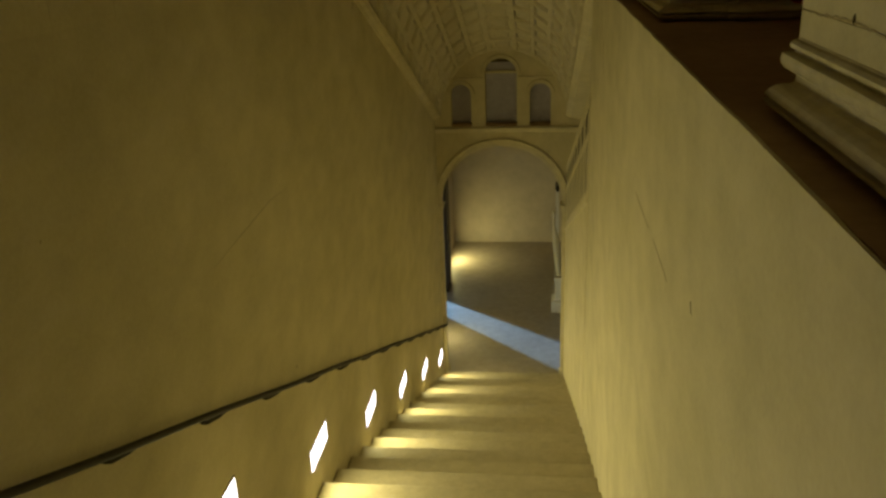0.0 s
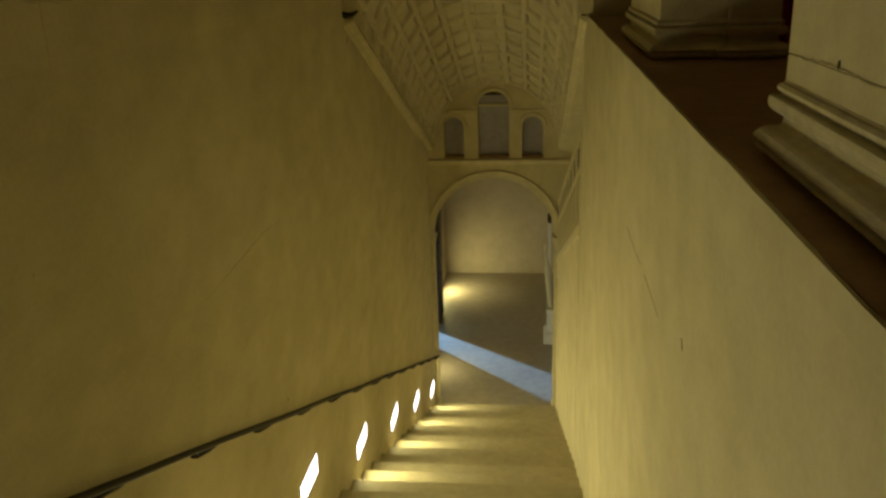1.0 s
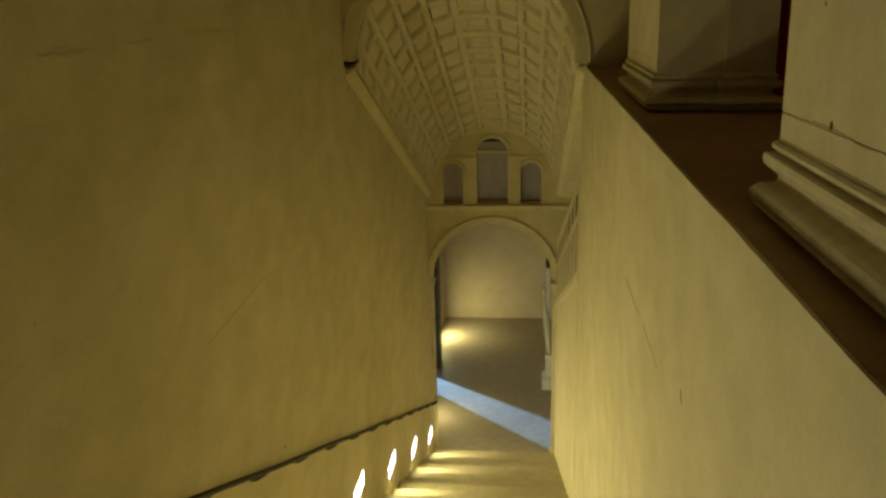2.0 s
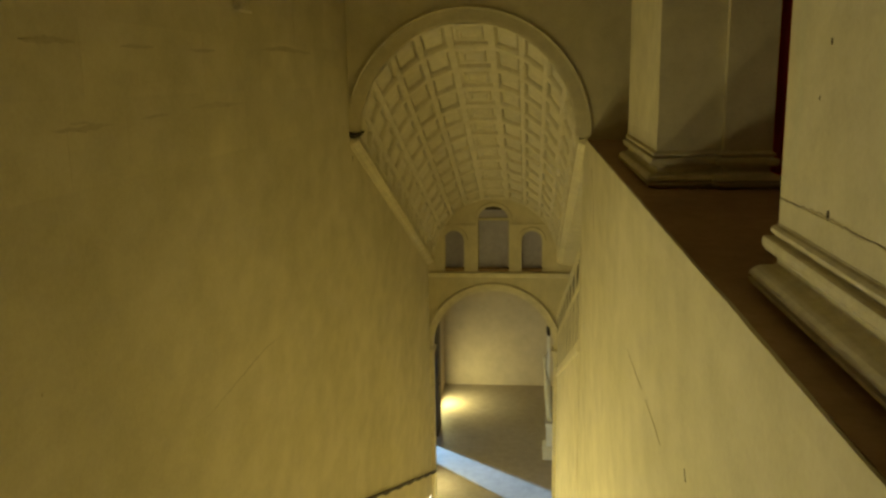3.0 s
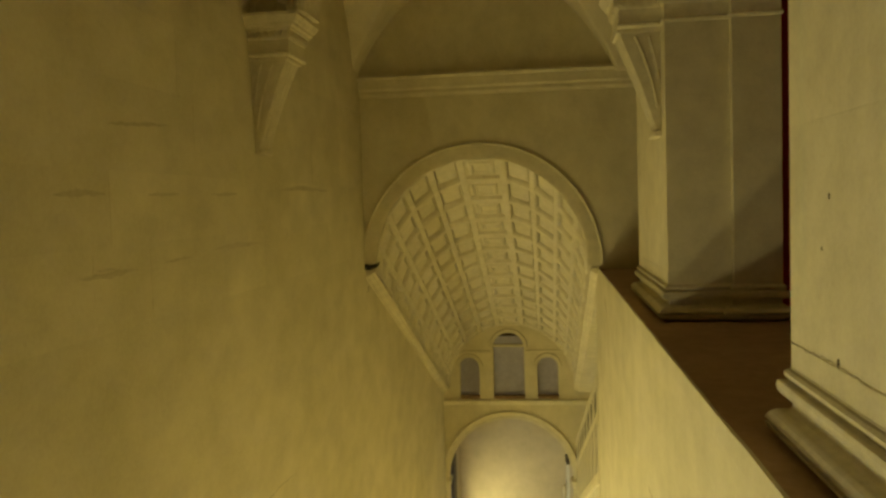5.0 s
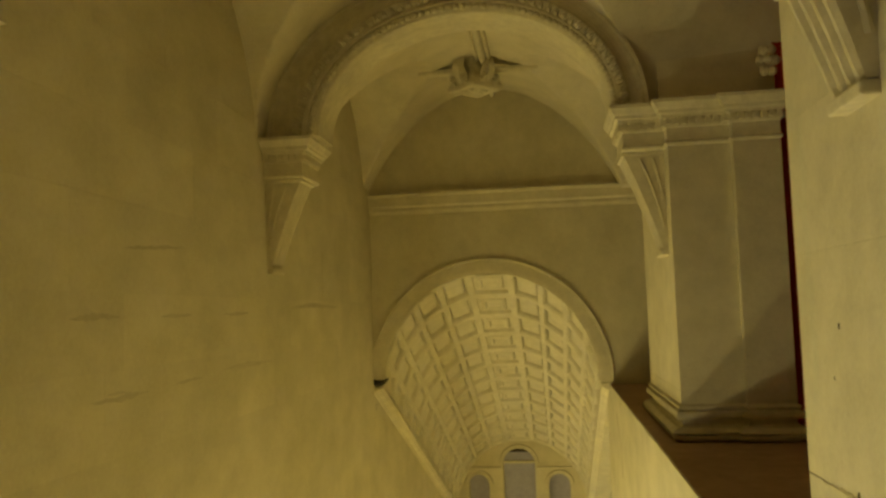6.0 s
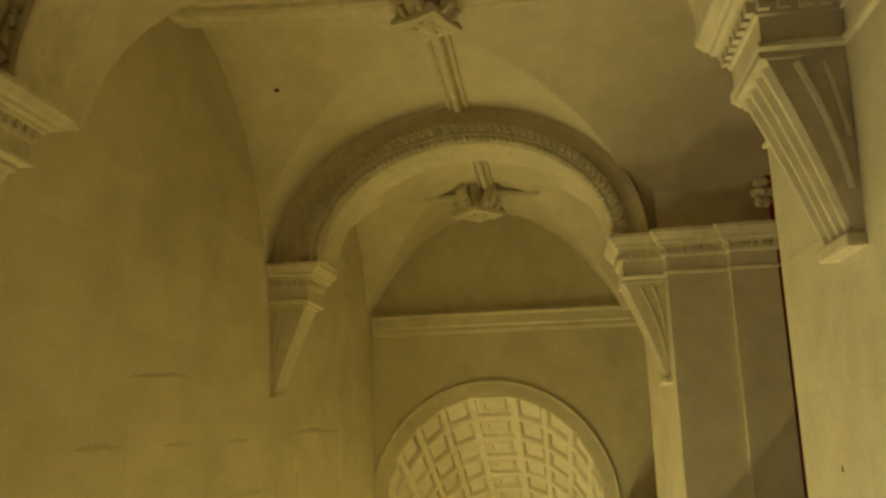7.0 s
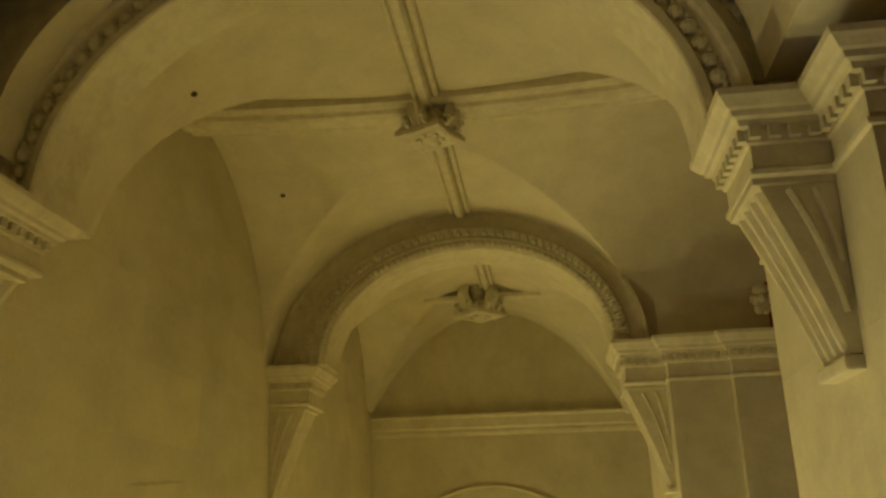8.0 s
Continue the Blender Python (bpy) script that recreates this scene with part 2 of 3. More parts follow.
bm = bmesh.new()
EDGES = [radians(q) for q in (1, 14, 30, 46, 62, 78.5, 101.5, 118, 134, 150, 166, 179)]
COLS, ROWS_C = 11, 12
Y0V = Y_END + 0.02
for i in range(COLS):
    ta, tb = EDGES[i], EDGES[i + 1]
    for j in range(ROWS_C):
        ya, yb = Y0V + (Y_FAR - Y0V) * j / ROWS_C, Y0V + (Y_FAR - Y0V) * (j + 1) / ROWS_C

        def ring(e, r, ey=None):
            dt, dy = e / 0.9, e * 1.35 if ey is None else ey
            return [vault_point(ta + dt, ya + dy, r), vault_point(tb - dt, ya + dy, r), vault_point(tb - dt, yb - dy, r), vault_point(ta + dt, yb - dy, r)]
        if i == COLS // 2:
            steps = [ring(0, 0), ring(0.035, 0), ring(0.040, 0.030), ring(0.070, 0.030), ring(0.080, 0.006), ring(0.100, -0.004), ring(0.115, 0.014)]
        else:
            steps = [ring(0, 0), ring(0.024, 0, 0.034), ring(0.026, 0.012, 0.037), ring(0.031, 0.014, 0.044), ring(0.033, 0.062, 0.048), ring(0.045, 0.062, 0.066), ring(0.049, 0.030, 0.074), ring(0.064, 0.024, 0.094)]
        loft(bm, steps, True, False)
        quad(bm, *steps[-1])
for t0, t1 in ((0.0, EDGES[0]), (EDGES[-1], math.pi)):
    loft(bm, [[vault_point(t0 + (t1 - t0) * q / 4, y, 0) for q in range(5)] for y in (Y0V, Y_FAR)], False, False)
bmesh.ops.remove_doubles(bm, verts=bm.verts[:], dist=1e-5)
rows = [[vault_point(math.pi * i / 24, y, 0.22) for i in range(25)] for y in (Y0V, Y_FAR)]
loft(bm, rows, False, False)
tagged(part("ceiling_coffered", bm, M_COFFER), "sloping barrel vault of square stone coffers", "ceiling", kind="structure")

# cornices on which the vault springs
for side, x_in, x_out in (("west", XL, XL + 0.080), ("east", 1.50, 0.852)):
    bm = bmesh.new()
    d = x_out - x_in
    w = 0.095
    pr = [(0.0, -0.075), (0.25, -0.07), (0.35, -0.05), (0.7, -0.042), (0.75, -0.030), (1.0, -0.024), (1.0, 0.0), (0.0, 0.004)]
    loft(bm, [[(x_out - math.copysign(w, d) * (1 - a) if a else x_in, y, SPRING - V_SLOPE * (y - Y_END) + b) for a, b in pr] for y in (Y_END - (0.0 if side == "west" else -0.07), Y_FAR)])
    tagged(part("cornice_" + side, bm, M_STONE), "sloping moulded cornice under the coffered vault", "cornice", kind="structure")

# sloping ledge and pierced balustrade in the recess
bm = bmesh.new()
loft(bm, [[(x, y, dado(y) + b) for x, b in ((face_x(y) - 0.018, -0.055), (face_x(y) - 0.022, -0.01), (face_x(y) - 0.012, 0.004), (1.50, 0.004), (1.50, -0.05))] for y in (Y_EAST + 0.01, Y_FAR)])
tagged(part("dado_ledge", bm, M_STONE), "sloping stone ledge capping the lower wall", "trim", kind="structure")

balustrade = thing("balustrade", "sloping pierced stone balustrade on the wall ledge", "balustrade")
YB0, YB1 = Y_EAST + 0.015, Y_FAR - 0.02


def sloped_panel(name, ya, yb, h0, h1, d0, d1, mat, label=""):
    """A slab standing on the sloping ledge, its faces d0 and d1 behind the wall's face."""
    bm = bmesh.new()
    loft(bm, [[(face_x(y) + d0, y, dado(y) + h0), (face_x(y) + d0, y, dado(y) + h1), (face_x(y) + d1, y, dado(y) + h1), (face_x(y) + d1, y, dado(y) + h0)] for y in (ya, yb)])
    part(name, bm, mat, balustrade, label)


for h0, h1, nm in ((0.0, 0.07, "bottom_rail"), (0.55, 0.61, "middle_rail"), (0.85, 0.94, "top_rail")):
    sloped_panel(nm, YB0, YB1, h0, h1, -0.004, 0.060, M_STONE)
# dark sheet just behind the face: stands in for the shade inside the piercings
sloped_panel("backing", YB0 + 0.01, YB1 - 0.01, 0.06, 0.86, 0.003, 0.050, M_WOOD, "dark sheet in place of shade in the piercings")
nb = 8
bay = (YB1 - YB0) / nb
for i in range(nb):
    y = YB0 + bay * i
    sloped_panel("post", y, y + 0.16, 0.06, 0.86, 0.0, 0.056, M_STONE)
    for q in range(2):
        sloped_panel("slat", y + 0.26 + 0.18 * q, y + 0.34 + 0.18 * q, 0.06, 0.56, 0.001, 0.056, M_STONE)
    bm = bmesh.new()
    c = y + 0.17 + (bay - 0.17) / 2
    loft(bm, [[(face_x(c) + dx, c + r * 1.5 * math.cos(q), dado(c + r * 1.5 * math.cos(q)) + 0.73 + r * math.sin(q)) for dx, r in ((0.0005, 0.128), (0.0005, 0.108), (0.05, 0.108), (0.05, 0.128))] for q in (2 * math.pi * n / 16 for n in range(17))], True, False)
    part("tracery_ring", bm, M_STONE, balustrade)

# ---------------------------------------------------------------- far wall: doorway and three windows
DC, DHW = -0.085, 0.915
bm = bmesh.new()
WINS = [(-0.075, 0.225, 4.16, 4.93, 0.21), (-0.65, 0.145, 4.16, 4.64, 0.14), (0.485, 0.15, 4.16, 4.64, 0.14)]
arch_wall(bm, XL - 0.3, 1.75, 0.0, 5.7, Y_FAR, Y_FAR + 0.22, [(DC, DHW, 0.0, 2.97, DHW)] + WINS, 32)
tagged(part("wall_far", bm, M_WALL), "plastered far wall with an arched doorway and three windows", "wall", kind="structure")
bm = bmesh.new()
yf = Y_FAR
prof = [(-0.01, yf + 0.15), (-0.012, yf - 0.015), (0.05, yf - 0.02), (0.06, yf - 0.035), (0.095, yf - 0.04), (0.105, yf - 0.004), (0.105, yf + 0.01)]
arc_sweep(bm, DC, 2.97, DHW, DHW, prof, 56)
part_arch = tagged(part("door_surround", bm, M_STONE), "moulded stone surround of the arched doorway", "arch moulding", kind="structure")
for s in (-1, 1):
    bm = bmesh.new()
    xa = DC + s * (DHW - 0.012)
    xb = DC + s * (DHW + 0.095)
    outline = [(min(xa, xb), yf - 0.03), (max(xa, xb), yf - 0.03), (max(xa, xb), yf + 0.15), (min(xa, xb), yf + 0.15)]
    stack(bm, outline, [(0, 0.02), (0.14, 0.02), (0.16, 0.0), (2.85, 0.0), (2.87, 0.012), (2.91, 0.015), (2.94, 0.028), (2.97, 0.028)])
    part("door_jamb", bm, M_STONE, part_arch)
bm = bmesh.new()
loft(bm, [[(x, yf + dy, z) for dy, z in ((0.01, 4.07), (-0.02, 4.08), (-0.045, 4.12), (-0.05, 4.15), (0.01, 4.158))] for x in (XL, 1.50)])
tagged(part("sill_course", bm, M_STONE), "stone sill course under the windows", "trim", kind="structure")
bm = bmesh.new()
for xa, xb in ((XL, -0.33), (0.18, 1.0)):
    loft(bm, [[(x, yf + dy, z) for dy, z in ((0.01, 4.84), (-0.018, 4.85), (-0.022, 4.875), (0.01, 4.88))] for x in (xa, xb)])
tagged(part("impost_course", bm, M_STONE), "thin stone impost band beside the middle window", "trim", kind="structure")
for i, (cx, hw, zb, zs, rise) in enumerate(WINS):
    w = thing("window_%d" % (i + 1), "round-arched window with dim grey glass", "window", kind="structure")
    bm = bmesh.new()
    arc_sweep(bm, cx, zs, hw, rise, [(-0.003, yf + 0.05), (-0.005, yf - 0.012), (0.045, yf - 0.02), (0.055, yf - 0.003), (0.055, yf + 0.01)], 28)
    part("arch_moulding", bm, M_STONE, w)
    bm = bmesh.new()
    k = 24
    edge = [(cx - hw, zb), (cx + hw, zb)] + [(cx + hw * math.cos(math.pi * q / k), zs + rise * math.sin(math.pi * q / k)) for q in range(k + 1)]
    loft(bm, [[(x, yf + 0.14, z) for x, z in edge], [(x, yf + 0.15, z) for x, z in edge]])
    part("pane", bm, M_PANE, w)
    if i == 0:
        bm = bmesh.new()
        lens = [(cx + 0.17 * math.cos(math.pi * q / 12), zs + 0.135 + 0.055 * math.sin(math.pi * q / 12)) for q in range(13)]
        loft(bm, [[(x, yf + d, z) for x, z in lens] for d in (0.125, 0.138)])
        part("vent", bm, M_WOOD, w, "dark lens-shaped piece under the arch")
        bm = bmesh.new()
        box(bm, cx - hw, cx + hw, yf + 0.10, yf + 0.138, zs - 0.02, zs + 0.012)
        part("transom", bm, M_STONE, w)
    bm = bmesh.new()
    box(bm, cx - hw + 0.002, cx + hw - 0.002, yf + 0.02, yf + 0.138, zb + 0.001, zb + 0.035)
    part("bottom_bar", bm, M_LEDGE, w)

# ---------------------------------------------------------------- hall at the foot of the stairs
bm = bmesh.new()
box(bm, -4.2, 2.6, Y_FOOT - RUN - 0.03, Y_HALL + 0.3, -0.2, 0.0)
tagged(part("floor", bm, M_HALLF), "pale stone floor of the lower hall", "floor", kind="structure")
bm = bmesh.new()
box(bm, -4.2, 2.6, Y_HALL, Y_HALL + 0.3, 0.002, 4.6)
tagged(part("wall_hall_back", bm, M_HALLW), "plain plastered back wall of the hall", "wall", kind="structure")
bm = bmesh.new()
box(bm, 1.75, 2.05, Y_FAR + 0.22, Y_HALL, 0.002, 4.6)
tagged(part("wall_hall_east", bm, M_HALLW), "plain plastered side wall of the hall", "wall", kind="structure")
bm = bmesh.new()
box(bm, -1.80, -1.50, Y_FAR + 0.22, 13.87, 0.002, 4.6)
box(bm, -1.80, -1.50, 14.72, Y_HALL, 0.002, 4.6)
box(bm, -1.80, -1.50, 13.87, 14.72, 2.3, 4.6)
tagged(part("wall_hall_west", bm, M_HALLW), "hall side wall with a narrow opening to daylight", "wall", kind="structure")
bm = bmesh.new()
box(bm, -4.2, 2.6, Y_FAR + 0.22, Y_HALL + 0.3, 4.6, 4.8)
tagged(part("ceiling", bm, M_HALLW), "flat plastered hall ceiling", "ceiling", kind="structure")
area_lamp("window_daylight", look((-5.0, 17.2, 2.2), (0.0, 12.9, 0.0)), 0.16, 0.6, 430, (0.27, 0.55, 1.0), 110)

door = thing("door_leaf", "dark oak door leaf standing open in the hall", "door")
bm = bmesh.new()
box(bm, -1.385, -1.335, 14.75, 15.40, 0.01, 2.45, 0.004)
part("panel", bm, M_WOOD, door)
bm = bmesh.new()
box(bm, -1.334, -1.322, 14.82, 15.20, 0.25, 1.1, 0.004)
box(bm, -1.334, -1.322, 14.82, 15.20, 1.25, 2.3, 0.004)
part("moulding", bm, M_WOOD, door)
bm = bmesh.new()
tube(bm, [(-1.335, 14.83, 1.08), (-1.29, 14.83, 1.08), (-1.285, 14.93, 1.08)], 0.01, 6)
part("handle", bm, M_IRON, door)

pedestal = thing("pedestal", "pale stone pedestal standing on the hall floor", "pedestal")
bm = bmesh.new()
stack(bm, [(0.775, 13.96), (1.05, 13.96), (1.05, 14.24), (0.775, 14.24)], [(0.0, 0.065), (0.20, 0.065), (0.22, 0.03), (0.24, 0.0), (0.60, 0.0), (0.62, 0.012), (0.66, 0.02), (0.69, 0.02)])
part("block", bm, M_WHITE, pedestal)
bm = bmesh.new()
loft(bm, [[(0.785 + lean + 0.55 * r * math.cos(q), 14.10 + 0.8 * r * math.sin(q), h) for q in (math.pi * i / 8 for i in range(16))] for h, r, lean in
          ((0.692, 0.10, 0.06), (0.75, 0.10, 0.06), (0.80, 0.08, 0.05), (0.95, 0.10, 0.03), (1.15, 0.12, 0.02), (1.4, 0.115, 0.0), (1.55, 0.07, -0.02), (1.72, 0.035, -0.045), (1.80, 0.04, -0.05), (1.86, 0.062, -0.05), (1.92, 0.060, -0.05), (1.97, 0.03, -0.05))])
tagged(part("statue", bm, M_STONE, smooth=True), "plain pale marble bust on the pedestal", "statue")
glazed = thing("glazed_door", "pale glazed door leaf standing open against the wall", "door")
bm = bmesh.new()
for y0, y1, z0, z1 in ((14.45, 14.53, 0.01, 2.22), (15.27, 15.35, 0.01, 2.0), (14.53, 15.27, 0.01, 0.6), (14.53, 15.27, 1.6, 1.65), (14.53, 15.27, 1.1, 1.14)):
    box(bm, 0.795, 0.84, y0, y1, z0, z1)
part("frame", bm, M_WHITE, glazed)
bm = bmesh.new()
loft(bm, [[(x, 14.45 + 0.9 * q / 8, 2.22 - 0.24 * (q / 8) ** 2 + h) for x, h in ((0.785, 0.0), (0.785, 0.12), (0.845, 0.12), (0.845, 0.0))] for q in range(9)])
part("head_rail", bm, M_WOOD, glazed, "dark curved top rail")
bm = bmesh.new()
box(bm, 0.815, 0.821, 14.53, 15.27, 0.6, 2.05)
part("pane", bm, M_PANE, glazed)

# ---------------------------------------------------------------- vault over the head of the stairs
BAYS = [(3.62, Y_END, 5.25, 0.80), (0.80, 3.62, 2.36, 1.0), (-2.31, 0.80, -0.75, 1.0), (-5.2, -2.31, -3.82, 0.98)]


def ease(a, b, v):
    q = min(1.0, max(0.0, (v - a) / (b - a)))
    return q * q * (3 - 2 * q)


def over(x, y, yc, h):
    """Height of the vault: a barrel along the stairs crossed by a barrel that rises towards the walls."""
    if yc > 4:
        f = V0 + 0.91 * max(0.0, 1 - (x / 1.075) ** 2) ** 0.85
        g = V0 - 0.05 + (VB + 0.08) * math.sqrt(max(0.0, 1 - ((y - yc) / h) ** 2)) ** 1.15
        return max(f, g)
    far, low = ease(yc - 0.3, yc + 0.9, y), 1 - ease(yc - 1.45, yc - 0.85, y)
    cx, half = 0.05 - 0.085 * far, 0.96 + 0.035 * far - 0.10 * low
    f = V0 + (VB - 0.025 * far - 0.17 * low) * math.sqrt(max(0.0, 1 - ((x - cx) / half) ** 2))
    h *= 0.88 if y < yc else 1.10
    g = V0 - 0.05 + (VB + 0.07 + 0.09 * x * x) * math.sqrt(max(0.0, 1 - ((y - yc) / h) ** 2)) ** 1.15
    return max(f, g)


for y0, y1, yc, h in BAYS:
    bm = bmesh.new()
    nx, ny = 190, 140
    grid = [[bm.verts.new((x, y, over(x, y, yc, h))) for x in (XL + (1.80 - XL) * i / nx for i in range(nx + 1))] for y in (y0 + (y1 - y0) * j / ny for j in range(ny + 1))]
    for j in range(ny):
        for i in range(nx):
            bm.faces.new((grid[j][i], grid[j][i + 1], grid[j + 1][i + 1], grid[j + 1][i]))
    tagged(part("ceiling_groin", bm, M_VAULT), "plastered groin vault over the head of the stairs", "ceiling", kind="structure")

# roof slab and closing walls round the upper space
bm = bmesh.new()
box(bm, XL - 0.35, 3.2, -5.2, Y_END + 0.3, 9.3, 9.5)
tagged(part("ceiling_upper", bm, M_VAULT), "plain ceiling above the vault", "ceiling", kind="structure")
bm = bmesh.new()
box(bm, XL - 0.35, 3.2, -5.5, -5.2, 0.0, 9.3)
tagged(part("wall_back", bm, M_WALL), "plain plastered wall behind the landing", "wall", kind="structure")
bm = bmesh.new()
box(bm, 3.2, 3.4, -5.2, Y_END + 0.3, 6.4, 9.3)
tagged(part("wall_outer", bm, M_RED), "dark red wall beyond the arcade", "wall", kind="structure")

bm = bmesh.new()
rows = []
for i in range(41):
    x = 1.548 + 0.70 * i / 40
    d = 0.02 * math.sin(i * 1.3)
    rows.append([(x, 3.27 + d, LEDGE), (x, 3.27 + d, 8.3), (x, 3.28 + d, 8.3), (x, 3.28 + d, LEDGE)])
loft(bm, rows)
tagged(part("curtain", bm, M_RED), "dark red fabric hanging beside the pier", "curtain")

# ---------------------------------------------------------------- piers, consoles and transverse arches
def moulding_levels(z, h, out=1.0):
    """Heights and offsets of an entablature h high."""
    q = h / 0.215
    return [(z + q * a, out * b) for a, b in ((0.0, 0.0), (0.004, 0.010), (0.016, 0.012), (0.022, 0.002), (0.085, 0.002), (0.09, 0.010), (0.125, 0.012), (0.13, 0.026), (0.145, 0.03),
                                        (0.15, 0.042), (0.165, 0.046), (0.17, 0.054), (0.188, 0.066), (0.196, 0.073), (0.213, 0.075), (0.215, 0.0))]


def entablature(p, cap, z, h, out=1.0):
    bm = bmesh.new()
    stack(bm, cap, moulding_levels(z, h, out))
    part("entablature", bm, M_CARVED, p)
    bm = bmesh.new()
    q = h / 0.215
    ring = offset_outline(cap, 0.013)
    for (ax, ay), (bx, by) in zip(ring, ring[1:] + ring[:1]):
        d = Vector((bx - ax, by - ay))
        u = d.normalized()
        count = max(1, int(d.length / 0.034))
        for i in range(count):
            c = Vector((ax, ay)) + u * (d.length * (i + 0.5) / count)
            box(bm, c.x - 0.0105, c.x + 0.0105, c.y - 0.0105, c.y + 0.0105, z + q * 0.097, z + q * 0.129)
    part("dentils", bm, M_CARVED, p)


def console(side, face, ya, yb, depth, z0, z1):
    """A fluted console of tapering, curved outline under the springing of an arch."""
    s = side
    c = thing("console", "tapering fluted limestone console under the arch springing", "console", "arch consoles", "structure")
    hh = z1 - z0 - 0.03

    def out_at(q):
        return 0.022 + (depth - 0.022) * (0.80 * q + 0.20 * q * q)

    def half_at(q):
        return (yb - ya) / 2 * (0.80 + 0.20 * q)
    bm = bmesh.new()
    n, flutes, yc = 16, 4, (ya + yb) / 2
    rings = []
    for i in range(n + 1):
        q = i / n
        z, d, half = z0 + 0.03 + hh * q, out_at(q), half_at(q)
        front = []
        for j in range(flutes * 4 + 1):
            fl = 0.0 if j % 4 in (0, 3) or i in (0, n) else min(0.016, d * 0.4)
            front.append((face - s * (d - fl), yc - half + 2 * half * j / (flutes * 4), z))
        rings.append([(face + s * 0.02, yc - half, z)] + front + [(face + s * 0.02, yc + half, z)])
    loft(bm, rings)
    part("bracket", bm, M_CARVED, c)
    for e in (-1, 1):
        bm = bmesh.new()
        for r0, r1, da, db in ((0.22, 0.92, 0.30, 0.64), (0.50, 0.92, 0.12, 0.30)):
            pts = []
            for i in range(9):
                q = r0 + (r1 - r0) * i / 8
                d = out_at(q) * (da + (db - da) * i / 8)
                pts.append((face - s * d, yc + e * (half_at(q) + 0.001), z0 + 0.03 + hh * q))
            tube(bm, pts, 0.008, 6)
        part("side_reed", bm, M_CARVED, c)
    bm = bmesh.new()
    xs = sorted((face - s * 0.036, face + s * 0.01))
    box(bm, xs[0], xs[1], ya + 0.018, yb - 0.018, z0, z0 + 0.028, 0.006)
    part("foot", bm, M_CARVED, c)
    bm = bmesh.new()
    xs = sorted((face - s * (depth + 0.006), face + s * 0.01))
    box(bm, xs[0], xs[1], ya - 0.004, yb + 0.004, z1 - 0.018, z1, 0.004)
    part("abacus", bm, M_CARVED, c)
    return c


def pier(y0, y1, ya, yb, x_cap, z, h):
    p = thing("pier", "square limestone pier with moulded base and entablature", "pier", "arcade piers", "structure")
    out = [(1.04, y0), (1.328, y0), (1.328, y0 - 0.04), (1.541, y0 - 0.04), (1.541, y1 + 0.04), (1.328, y1 + 0.04), (1.328, y1), (1.04, y1)]
    bm = bmesh.new()
    stack(bm, offset_outline(out, -0.006), [(LEDGE, 0.0), (z + 0.01, 0.0)])
    part("core", bm, M_STONE, p)
    joints = [(LEDGE + 0.168, 0.0), (6.690, 0.0016 if y0 < 3 else 0.0003), (7.188, 0.0006), (7.50, 0.0004), (z + 0.008, 0.0)]
    for (lo, g0), (hi, g1) in zip(joints, joints[1:]):
        bm = bmesh.new()
        g = random.uniform(-0.0010, 0.0006)
        stack(bm, out, [(lo + g0 * 0.3, g - g0), (lo + g0, g), (hi - g1, g), (hi - g1 * 0.3, g - g1)])
        part("block", bm, M_STONE, p)
    b = LEDGE - 0.004

    def up(u):
        return 1.1 * min(u, 0.06) + 1.85 * max(0.0, u - 0.06)
    bm = bmesh.new()
    stack(bm, out, [(b + up(u), 0.74 * w) for u, w in ((0.0, 0.006), (0.006, 0.010), (0.010, 0.044), (0.017, 0.058), (0.026, 0.065), (0.029, 0.066), (0.0305, 0.036), (0.0368, 0.036), (0.038, 0.066), (0.046, 0.060), (0.053, 0.052), (0.059, 0.040), (0.061, 0.030),
                                                (0.062, 0.010), (0.066, -0.002), (0.076, -0.004), (0.080, 0.004), (0.081, 0.026), (0.085, 0.034), (0.092, 0.037), (0.098, 0.034), (0.0995, 0.026), (0.100, 0.005), (0.103, 0.003), (0.1045, 0.016), (0.110, 0.018), (0.1135, 0.010), (0.115, 0.002), (0.117, 0.0))])
    part("base", bm, M_CARVED, p)
    entablature(p, out + [(1.04, yb), (x_cap, yb), (x_cap, ya), (1.04, ya)], z, h, 0.85)


